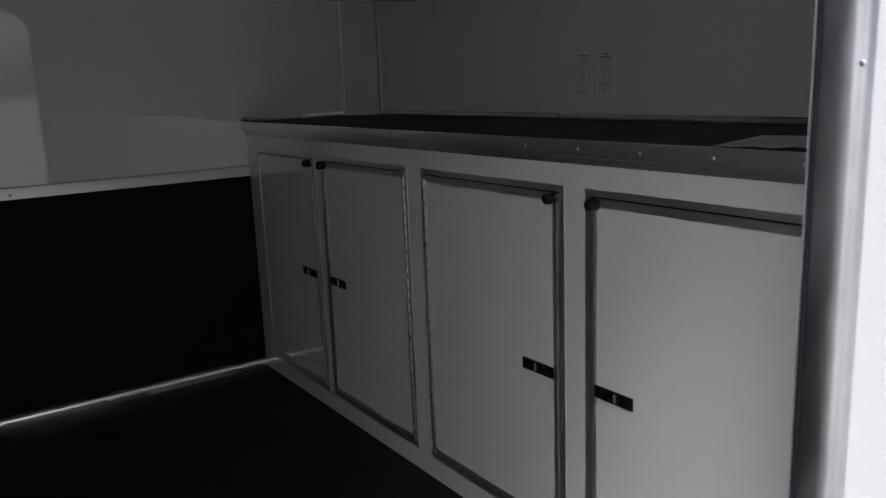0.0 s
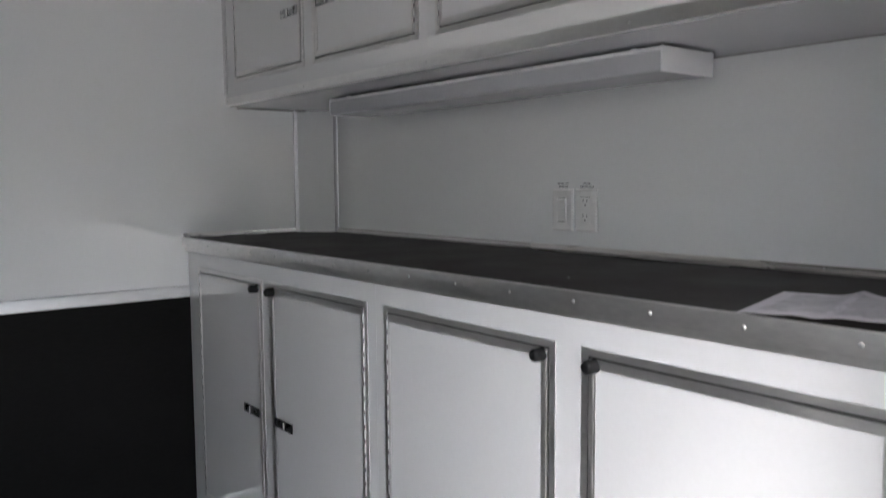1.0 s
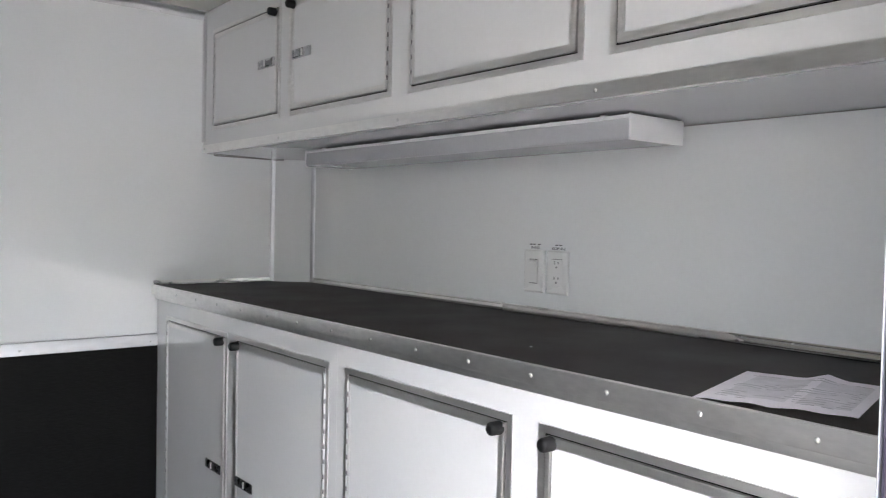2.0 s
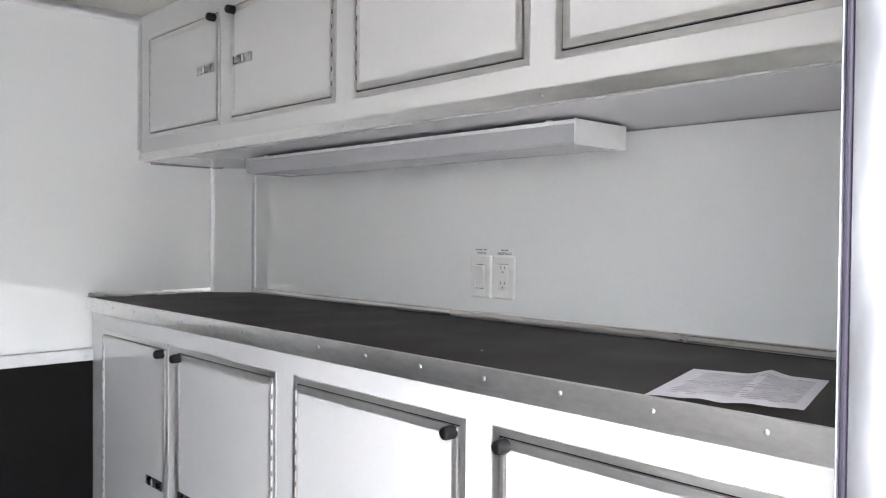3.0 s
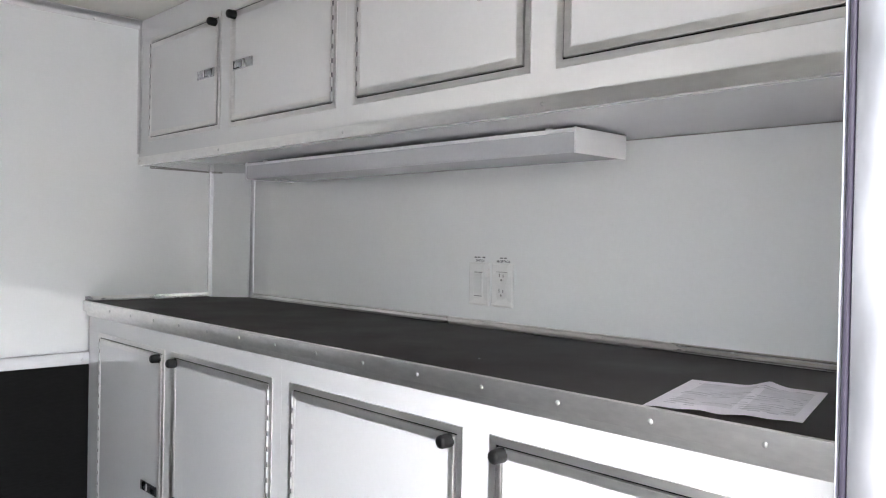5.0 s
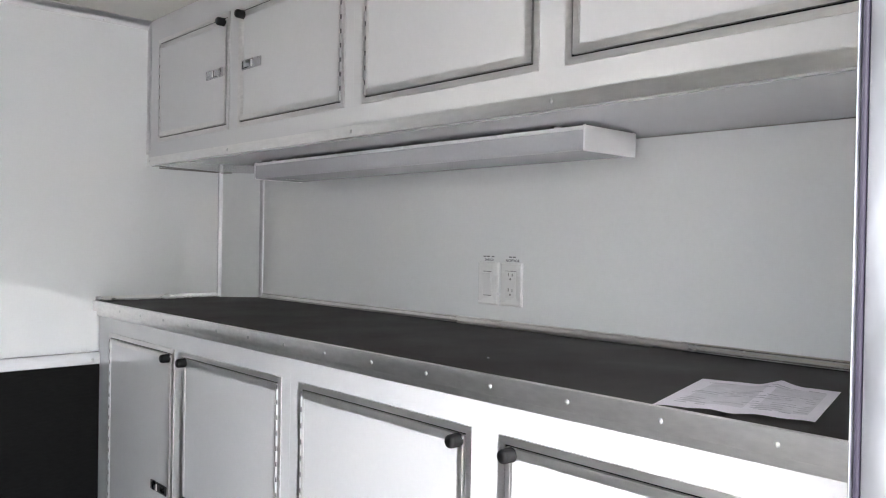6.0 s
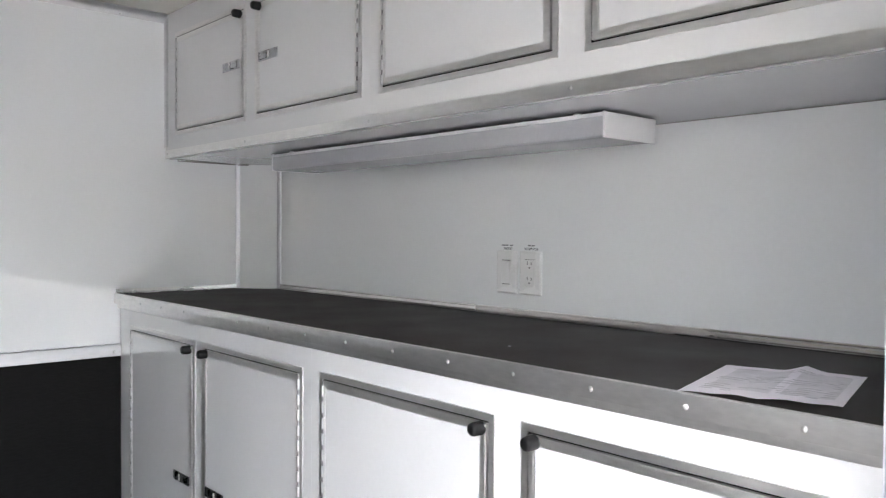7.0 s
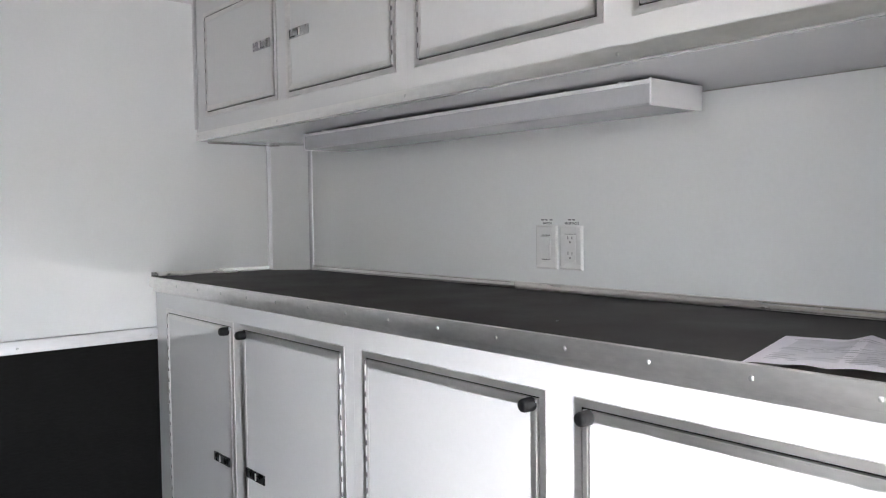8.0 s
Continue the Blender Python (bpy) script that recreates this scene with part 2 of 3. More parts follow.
# aluminium frame of the doorway, with a rounded outer lip
bm = fresh()
y = DOOR_Y[1]
jamb = [(WIDTH + 0.0005, y + 0.016), (WIDTH + 0.0005, y - 0.0005), (WIDTH + 0.0009, y - 0.0020), (WIDTH + 0.0015, y - 0.0023), (WIDTH + 0.0020, y - 0.0015), (WIDTH + 0.0024, y + 0.006), (WIDTH + 0.0080, y + 0.006),
        (WIDTH + 0.0084, y + 0.0020), (WIDTH + 0.0094, y + 0.0006), (WIDTH + 0.0160, y + 0.0002), (WIDTH + 0.0300, y + 0.0006), (WIDTH + 0.0420, y + 0.0018), (WIDTH + 0.0445, y + 0.0030), (WIDTH + 0.0460, y + 0.0052),
        (WIDTH + 0.0480, y + 0.0060), (WIDTH + 0.0515, y + 0.0074), (WIDTH + 0.0530, y + 0.0095), (WIDTH + 0.0535, y + 0.0125), (WIDTH + 0.0535, y + 0.022), (SKIN_X + 0.0005, y + 0.022), (SKIN_X + 0.0005, y + 0.016)]
bar(bm, "z", 0.0, DOOR_TOP - 0.001, jamb)
frame_ob = structure("door_frame", bm, JAMB, "brushed aluminium door frame of the side doorway", "door frame", smooth=50)
bm = fresh()
mirror = [(px, DOOR_Y[0] + DOOR_Y[1] - py) for px, py in reversed(jamb)]
bar(bm, "z", 0.0, DOOR_TOP - 0.001, mirror)
part("far_jamb", bm, JAMB, frame_ob)
bm = fresh()
rod(bm, (WIDTH + 0.0052, DOOR_Y[1] + 0.0034, DOOR_TOP / 2), "z", 0.0026, DOOR_TOP - 0.004, 12)
part("weather_seal", bm, SEAL, frame_ob, "grey rubber weather seal", smooth=60)
bm = fresh()
box(bm, WIDTH - 0.005, SKIN_X + 0.006, DOOR_Y[0] + 0.004, DOOR_Y[1] - 0.004, DOOR_TOP - 0.004, DOOR_TOP - 0.001)
part("head", bm, ALU, frame_ob)
for sz in (0.45, 1.103):
    bm = fresh()
    rod(bm, (WIDTH + 0.0500, DOOR_Y[1] + 0.0056, sz), "y", 0.0034, 0.004, 12, dome=0.0015)
    part("screw", bm, STEEL, frame_ob)
bm = fresh()
box(bm, WIDTH - 0.005, SKIN_X + 0.012, DOOR_Y[0] + 0.02, DOOR_Y[1] - 0.02, 0.0005, 0.006, 0.002)
part("sill", bm, ALUY, frame_ob)

# black cladding on the lower side wall, its capping strip and the bead along the floor
bm = fresh()
box(bm, 0.0005, 0.019, REAR + 0.001, FACE - 0.002, 0.001, 0.775)
structure("wainscot", bm, BLACKWALL, "black ribbed cladding on the lower side wall", "wall cladding")

RIVET = fresh()
bmesh.ops.create_uvsphere(RIVET, u_segments=14, v_segments=8, radius=0.0042, matrix=Matrix.Diagonal((1, 1, 0.62, 1)))
RIVET_FRONT = mesh_of("rivet", RIVET.copy(), RIVETED)          # laid on faces that look to -y below
RIVET_FRONT.transform(pose(0, 0, 0, 90, 0, 0))
RIVET_SIDE = mesh_of("rivet", RIVET.copy(), RIVETED)
RIVET_SIDE.transform(pose(0, 0, 0, 0, 90, 0))
RIVET_SMALL = RIVET_FRONT.copy()
RIVET_SMALL.transform(Matrix.Scale(0.6, 4))
RIVET.free()

bm = fresh()
bar(bm, "y", REAR + 0.001, FACE - 0.002, [(0.0005, 0.769), (0.0210, 0.769), (0.0220, 0.770), (0.0220, 0.806), (0.0210, 0.808), (0.0005, 0.808)])
cap = structure("wainscot_trim", bm, ALUL, "riveted aluminium capping strip over the black cladding", "trim")
for i in range(9):
    piece("rivet", RIVET_SIDE, cap, (0.0219, 0.002 - 0.012 - 0.4 * i, 0.785))

bm = fresh()
arc = [(0.0192, 0.0005), (0.0370, 0.0005)] + [(0.0192 + 0.0178 * math.cos(a), 0.0190 + 0.0200 * math.sin(a)) for a in [radians(15 * k) for k in range(7)]]
bar(bm, "y", REAR + 0.001, FACE - 0.002, arc)
structure("baseboard", bm, ALUY, "bright quarter-round aluminium bead along the floor", "baseboard")

# ceiling angle along the side wall
bm = fresh()
bar(bm, "y", REAR + 0.001, OVER - 0.003, [(0.0005, CEILING - 0.0005), (0.0005, CEILING - 0.029), (0.003, CEILING - 0.029), (0.0055, CEILING - 0.018), (0.012, CEILING - 0.0085), (0.024, CEILING - 0.003), (0.024, CEILING - 0.0005)])
crown = structure("ceiling_trim", bm, ALUL, "aluminium angle between side wall and ceiling", "trim")
for i in range(9):
    piece("rivet", RIVET_SIDE, crown, (0.0044, 0.02 - 0.45 * i, CEILING - 0.022))

# beads on both edges of the corner panel
for name, (bx, by) in (("corner_trim", (0.0, cy)), ("corner_trim", (cx, BACK))):
    bm = fresh()
    if bx == 0:
        shape = [(0.0006, by - 0.009), (0.003, by - 0.0085), (0.0055, by - 0.006), (0.0065, by - 0.002), (0.0072, by + 0.002), (0.0085, by + 0.0055), (0.006, by + 0.005), (0.0006, by + 0.001)]
    else:
        shape = [(bx + 0.010, by - 0.0006), (bx + 0.0095, by - 0.003), (bx + 0.006, by - 0.006), (bx + 0.001, by - 0.0072), (bx - 0.004, by - 0.0085), (bx - 0.0075, by - 0.0085), (bx - 0.006, by - 0.0055), (bx - 0.001, by - 0.0006)]
    bar(bm, "z", WORKTOP + 0.001, OVERBASE - 0.001, shape)
    bead = structure(name, bm, ALUV, "slim upright aluminium bead at the corner panel", "trim")
    for sz in (WORKTOP + 0.03, OVERBASE - 0.018):
        piece("rivet", RIVET_SMALL, bead, (0.0045 if bx == 0 else bx + 0.003, by - 0.0078, sz))

# strips where the worktop meets the walls
bm = fresh()
bar(bm, "x", cx + 0.004, WIDTH - 0.002, [(BACK - 0.0006, WORKTOP + 0.0006), (BACK - 0.0215, WORKTOP + 0.0006), (BACK - 0.0222, WORKTOP + 0.0020), (BACK - 0.0205, WORKTOP + 0.0036), (BACK - 0.0185, WORKTOP + 0.0030),
                                         (BACK - 0.0080, WORKTOP + 0.0030), (BACK - 0.0055, WORKTOP + 0.0045), (BACK - 0.0040, WORKTOP + 0.0075), (BACK - 0.0034, WORKTOP + 0.0135), (BACK - 0.0050, WORKTOP + 0.0155),
                                         (BACK - 0.0044, WORKTOP + 0.0178), (BACK - 0.0006, WORKTOP + 0.0182)])
splash = structure("worktop_trim", bm, ALUB, "aluminium angle between worktop and wall", "trim")
for i in range(8):
    piece("rivet", RIVET_SMALL, splash, (0.42 + 0.31 * i, BACK - 0.0033, WORKTOP + 0.012))
bm = fresh()
bar(bm, "y", 0.004, cy - 0.004, [(0.0006, WORKTOP + 0.0006), (0.014, WORKTOP + 0.0006), (0.014, WORKTOP + 0.003), (0.004, WORKTOP + 0.006), (0.003, WORKTOP + 0.016), (0.0006, WORKTOP + 0.016)])
structure("worktop_trim", bm, ALUY, "slim aluminium angle between worktop and side wall", "trim")

# ground outside, in one sheet
bm = fresh()
bmesh.ops.create_grid(bm, x_segments=4, y_segments=4, size=1500, matrix=Matrix.Translation((0, 0, -0.55)))
structure("ground", bm, CONCRETE, "pale sandy concrete yard outside the trailer", "ground")


# ---- cabinets ----
STRIP, GAP, EDGE = 0.0135, 0.004, 0.0155


def ring(bm, x0, x1, z0, z1, y0, y1, widths):
    """Four mitred flat strips round an opening; widths: left, right, bottom, top."""
    l, r, b, t = widths
    outer = [(x0, z0), (x1, z0), (x1, z1), (x0, z1)]
    inner = [(x0 + l, z0 + b), (x1 - r, z0 + b), (x1 - r, z1 - t), (x0 + l, z1 - t)]
    v = [[[bm.verts.new((px, y, pz)) for px, pz in pts] for pts in (outer, inner)] for y in (y0, y1)]
    for i in range(4):
        j = (i + 1) % 4
        bm.faces.new((v[0][0][i], v[0][0][j], v[0][1][j], v[0][1][i]))
        bm.faces.new((v[1][0][i], v[1][1][i], v[1][1][j], v[1][0][j]))
        bm.faces.new((v[0][0][i], v[1][0][i], v[1][0][j], v[0][0][j]))
        bm.faces.new((v[0][1][i], v[0][1][j], v[1][1][j], v[1][1][i]))
    bmesh.ops.recalc_face_normals(bm, faces=bm.faces)
    return bm


def latch(door, x, z, front, way, dark):
    """A flush slam latch: rounded plate, paddle, and dark bars as the finger cup's shade."""
    body_mat = BLACKPLASTIC if dark else CHROME
    w, h = 0.104, 0.027
    a, b = (x, x + w) if way > 0 else (x - w, x)
    bm = fresh()
    box(bm, a, b, front - 0.0045, front - 0.0005, z - h / 2, z + h / 2, 0.0018)
    plate = part("latch", bm, body_mat, door, "black flush slam latch" if dark else "bright chrome flush slam latch")
    bm = fresh()
    p0, p1 = (a + 0.012, a + 0.050) if way > 0 else (b - 0.050, b - 0.012)
    box(bm, p0, p1, front - 0.0065, front - 0.0045, z - 0.0085, z + 0.0085, 0.0012)
    part("paddle", bm, body_mat, door)
    # thin black bars on the plate paint the shade inside the finger cup
    bm = fresh()
    r0 = a + 0.006 if way > 0 else b - 0.056
    box(bm, r0, r0 + 0.0050, front - 0.0056, front - 0.0044, z - 0.0105, z + 0.0100)
    box(bm, r0 + 0.0050, r0 + 0.028, front - 0.0050, front - 0.0044, z - 0.0105, z - 0.0088)
    part("recess_shade", bm, RUBBER, door)
    bm = fresh()
    q = a + 0.058 if way > 0 else b - 0.058
    box(bm, q - 0.003, q + 0.003, front - 0.0075, front - 0.0045, z - 0.0095, z + 0.0095, 0.0015)
    part("keeper", bm, STEEL, door, "small bright steel keeper")
    return plate


def cabinet(name, label, group, x0, x1, y0, y1, z0, z1, doors, d0, d1, latch_z, dark):
    """A run of cabinet with a face frame and two hinged doors. doors: left, right edge of the surround, and the hinge's side."""
    cab = thing(name, ((x0 + x1) / 2, y1, z0), label, "cabinet", group)
    bm = fresh()
    t = 0.020
    xs = [x0] + [v for d in doors for v in d[:2]] + [x1]
    inset = STRIP - 0.003
    for i in range(0, len(xs), 2):        # stiles
        box(bm, xs[i] + (inset * -1 if i else 0), xs[i + 1] + (inset if i + 2 < len(xs) else 0), y0, y0 + t, z0, z1)
    for d in doors:                        # rails
        box(bm, d[0] + inset, d[1] - inset, y0, y0 + t, z0, d0 + inset)
        box(bm, d[0] + inset, d[1] - inset, y0, y0 + t, d1 - inset, z1)
    part("face_frame", bm, DOORWHITE, cab)
    bm = fresh()
    box(bm, x0, x0 + 0.012, y0 + t, y1, z0, z1)
    box(bm, x1 - 0.012, x1, y0 + t, y1, z0, z1)
    box(bm, x0 + 0.012, x1 - 0.012, y1 - 0.01, y1, z0, z1)
    box(bm, x0 + 0.012, x1 - 0.012, y0 + t, y1 - 0.01, z0, z0 + 0.012)
    box(bm, x0 + 0.012, x1 - 0.012, y0 + t, y1 - 0.01, z1 - 0.012, z1)
    part("body", bm, WHITE, cab)
    for left, right, side in doors:
        bm = fresh()
        ring(bm, left, right, d0, d1, y0 - 0.0028, y0 - 0.0004, (STRIP,) * 4)
        part("surround", bm, ALU, cab, "mitred aluminium surround of the door opening")
        bm = fresh()
        ring(bm, left + 0.0107, right - 0.0107, d0 + 0.0107, d1 - 0.0107, y0 + 0.0015, y0 + 0.006, (STRIP + GAP - 0.0107 - 0.0004,) * 4)
        part("gasket", bm, RUBBER, cab, "black rubber seal round the door")
        s0, s1, b0, b1 = left + STRIP + GAP, right - STRIP - GAP, d0 + STRIP + GAP, d1 - STRIP - GAP
        front = y0 - 0.0045
        bm = fresh()
        box(bm, s0 + 0.001, s1 - 0.001, front + 0.0012, y0 + 0.016, b0 + 0.001, b1 - 0.001)
        door = part("door", bm, DOORWHITE, cab, "flat glossy white cabinet door, closed")
        bm = fresh()
        wide = [EDGE] * 4
        wide[0 if side == "left" else 1] = 0.008
        ring(bm, s0, s1, b0, b1, front, y0 + 0.014, wide)
        inner = [w - 0.0075 for w in wide]
        ring(bm, s0 + 0.0025, s1 - 0.0025, b0 + 0.0025, b1 - 0.0025, front - 0.0007, front - 0.0001, [max(w, 0.003) for w in inner])
        part("edge_trim", bm, ALU, door, "aluminium edge trim")
        hx = left + STRIP + 0.0015 if side == "left" else right - STRIP - 0.0015
        # the pin's dark colour stands in for shade in the knuckle gaps
        bm = fresh()
        rod(bm, (hx, y0 - 0.0036, (b0 + b1) / 2), "z", 0.0024, b1 - b0 - 0.002, 8)
        part("hinge_pin", bm, GAPSTEEL, door, "pin of the continuous piano hinge, coloured dark as shade between knuckles")
        n = int((b1 - b0) / 0.034)
        pitch = (b1 - b0) / n
        bm = fresh()
        rod(bm, (0, 0, 0), "z", 0.0041, pitch * 0.66, 10)
        knuckle = mesh_of("hinge_knuckle", bm, HINGE, (0, 0, 0), 40)
        for i in range(n):
            piece("hinge_knuckle", knuckle, door, (hx, y0 - 0.0045, b0 + pitch * (i + 0.36)))
        way = 1 if side == "right" else -1
        edge = s0 if side == "right" else s1
        latch(door, edge + way * 0.013, latch_z, front, way, dark)
        bm = fresh()
        bx, bz = edge + way * 0.013, b1 - 0.010
        rod(bm, (bx, front - 0.013, bz), "y", 0.0124, 0.026, 24, top=0.0118, dome=0.007)
        part("bumper", bm, RUBBER, door, "black rubber door bumper", smooth=60)
        bm = fresh()
        rod(bm, (edge + way * 0.004, front - 0.001, b1 - 0.005), "y", 0.0032, 0.002, 10, dome=0.0008)
        part("screw", bm, STEEL, door)
    return cab


SPLIT = 1.186
cabinet("base_cabinet", "white base cabinet with aluminium-trimmed double doors and black latches", "base cabinets", 0.010, SPLIT - 0.0002, FACE, BACK - 0.11, 0.001, WORKTOP - 0.021,
        [(0.100, 0.589, "left"), (0.6315, 1.1505, "right")], 0.066, 0.879, 0.476, True)
cabinet("base_cabinet", "white base cabinet beside the doorway with aluminium-trimmed double doors", "base cabinets", SPLIT, WIDTH - 0.002, FACE, BACK - 0.002, 0.001, WORKTOP - 0.021,
        [(1.222, 1.762, "left"), (1.8245, 2.345, "right")], 0.066, 0.879, 0.462, True)
cabinet("overhead_cabinet", "white overhead cabinet with chrome latches and piano hinges", "overhead cabinets", 0.002, 1.1848, OVER, BACK - 0.11, OVERBASE, CEILING - 0.001,
        [(0.0815, 0.578, "left"), (0.631, 1.1505, "right")], 1.508, 1.851, 1.679, False)
cabinet("overhead_cabinet", "white overhead cabinet over the paper with trimmed double doors", "overhead cabinets", 1.185, WIDTH - 0.002, OVER, BACK - 0.002, OVERBASE, CEILING - 0.001,
        [(1.219, 1.758, "left"), (1.819, 2.345, "right")], 1.508, 1.851, 1.679, False)

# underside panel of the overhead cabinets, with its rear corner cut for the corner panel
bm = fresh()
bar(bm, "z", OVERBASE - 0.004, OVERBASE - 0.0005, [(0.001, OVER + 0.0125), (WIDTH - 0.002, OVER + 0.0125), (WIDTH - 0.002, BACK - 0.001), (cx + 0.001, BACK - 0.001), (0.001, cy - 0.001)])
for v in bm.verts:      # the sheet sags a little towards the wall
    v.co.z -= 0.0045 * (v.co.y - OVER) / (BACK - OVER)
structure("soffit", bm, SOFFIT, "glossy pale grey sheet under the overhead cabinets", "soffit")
bm = fresh()
bar(bm, "x", cx + 0.004, WIDTH - 0.003, [(BACK - 0.0006, OVERBASE - 0.0088), (BACK - 0.0025, OVERBASE - 0.0088), (BACK - 0.0006, OVERBASE - 0.0105)])
bar(bm, "y", OVER + 0.04, cy - 0.004, [(0.0006, OVERBASE - 0.0052), (0.0035, OVERBASE - 0.0052), (0.0006, OVERBASE - 0.0095)])
bar(bm, "z", OVERBASE - 0.0105, OVERBASE - 0.0080, [(0.002, cy - 0.003), (0.032, cy + 0.0285), (0.034, cy + 0.0265), (0.004, cy - 0.005)])
structure("soffit_joint", bm, DARKGAP, "thin dark joint between soffit and wall", "joint")

# angle along the lower edge of the overhead cabinets
bm = fresh()
bar(bm, "x", 0.001, WIDTH - 0.002, [(OVER - 0.0028, OVERBASE - 0.0022), (OVER - 0.0035, OVERBASE - 0.0014), (OVER - 0.0035, OVERBASE + 0.0250), (OVER - 0.0004, OVERBASE + 0.0250), (OVER - 0.0004, OVERBASE - 0.0006),
                                    (OVER + 0.012, OVERBASE - 0.0006), (OVER + 0.012, OVERBASE - 0.0022)])
lip = structure("overhead_trim", bm, ALUS, "riveted aluminium angle under the overhead cabinets", "trim")
for x in (0.02, 0.575, 1.183, 1.789, 2.40):
    piece("rivet", RIVET_FRONT, lip, (x, OVER - 0.0033, OVERBASE + 0.0120))
# upright angle between overhead cabinets and side wall
bm = fresh()
bar(bm, "z", OVERBASE + 0.036, CEILING - 0.002, [(0.0006, OVER - 0.007), (0.0025, OVER - 0.007), (0.0040, OVER - 0.004), (0.020, OVER - 0.003), (0.020, OVER - 0.0005), (0.0006, OVER - 0.0005)])
upright = structure("overhead_trim", bm, ALUL, "upright aluminium angle beside the overhead cabinet", "trim")

for sz in (OVERBASE + 0.048, OVERBASE + 0.30, CEILING - 0.02):
    piece("rivet", RIVET_SMALL, upright, (0.010, OVER - 0.0036, sz))

# ---- worktop ----
top = thing("worktop", (WIDTH / 2, BACK, WORKTOP - 0.02), "long black rubber-covered worktop with riveted aluminium edging", "worktop")
bm = fresh()
bar(bm, "z", WORKTOP - 0.020, WORKTOP, [(0.001, 0.004), (WIDTH - 0.002, 0.004), (WIDTH - 0.002, BACK - 0.001), (cx + 0.001, BACK - 0.001), (0.001, cy - 0.001)])
part("surface", bm, BLACKTOP, top, smooth=0)
bm = fresh()
bar(bm, "x", 0.001, WIDTH - 0.002, [(0.0075, WORKTOP + 0.0022), (-0.0012, WORKTOP + 0.0022), (-0.002, WORKTOP + 0.0014), (-0.0026, WORKTOP - 0.029), (-0.0014, WORKTOP - 0.0308), (0.0035, WORKTOP - 0.0312), (0.0085, WORKTOP - 0.0330), (0.0100, WORKTOP - 0.0455), (0.0115, WORKTOP - 0.047), (FACE - 0.0007, WORKTOP - 0.047),
                                    (FACE - 0.0007, WORKTOP - 0.024), (0.003, WORKTOP - 0.024), (0.003, WORKTOP + 0.0004), (0.0075, WORKTOP + 0.0004)])
edging = part("edging", bm, ALUE, top, "bent aluminium edging with round rivets")
for i in range(15):
    piece("rivet", RIVET_FRONT, edging, (2.294 + 0.1586 - 0.1586 * i if i else 2.440, -0.0021, WORKTOP - 0.016))

# ---- fluorescent lamp under the overhead cabinets ----
X0, X1, Y0, Y1, Z0, Z1 = 0.483, 1.760, 0.312, 0.4855, 1.3750, 1.4250
lamp = thing("strip_light", ((X0 + X1) / 2, (Y0 + Y1) / 2, OVERBASE - 0.004), "unlit white wraparound strip light under the overhead cabinets", "light fixture")
bm = fresh()
front = [(Y0 + 0.0030, Z1 - 0.0085), (Y0 + 0.0022, Z0 + 0.0075), (Y0 + 0.0034, Z0 + 0.0040), (Y0 + 0.0070, Z0 + 0.0016), (Y0 + 0.016, Z0 + 0.0008)]
bar(bm, "x", X0 + 0.0045, X1 - 0.0045, front + [(Y0 + Y1 - py, pz) for py, pz in reversed(front)])
part("lens", bm, LENS, lamp, "grey-white frosted wraparound lens", smooth=25)
bm = fresh()
rim = [(Y0 + 0.0125, Z1), (Y0 + 0.0020, Z1), (Y0 + 0.0006, Z1 - 0.0010), (Y0 + 0.0004, Z1 - 0.0075), (Y0 + 0.0016, Z1 - 0.0084)]
bar(bm, "x", X0 + 0.0045, X1 - 0.0045, rim + [(Y0 + Y1 - py, pz) for py, pz in reversed(rim)])
part("housing", bm, LAMPWHITE, lamp, "white enamelled steel tray with a rolled rim")
for a, b in ((X0, X0 + 0.0045), (X1 - 0.0045, X1)):
    bm = fresh()
    box(bm, a, b, Y0, Y1, Z0 - 0.0002, Z1 + 0.0004, 0.0011)
    part("end_cap", bm, LAMPWHITE, lamp, "white end cap")
    for ny in (Y0 + 0.004, Y1 - 0.004):        # small notches where the cap clips on
        bm = fresh()
        box(bm, b - 0.0065 if a > 1 else a + 0.0020, b - 0.0020 if a > 1 else a + 0.0065, ny - 0.002, ny + 0.002, Z1 - 0.0002, Z1 + 0.0022, 0.0006)
        part("clip", bm, LAMPWHITE, lamp)
UNDER = OVERBASE - 0.0055
for sx in (X0 + 0.085, X1 - 0.085):
    for sy in (Y0 + 0.022, Y1 - 0.022):
        bm = fresh()
        rod(bm, (sx, sy, (Z1 - 0.001 + UNDER) / 2), "z", 0.0085, UNDER - Z1 + 0.0008, 14, top=0.0075)
        part("standoff", bm, LAMPWHITE, lamp, "white plastic spacer")
for k in range(5):
    bm = fresh()
    rod(bm, (X0 + 0.22 + 0.21 * k, Y0 + 0.006, Z1 + 0.0008), "z", 0.0022, 0.0020, 10, dome=0.0008)
    part("screw", bm, STEEL, lamp)


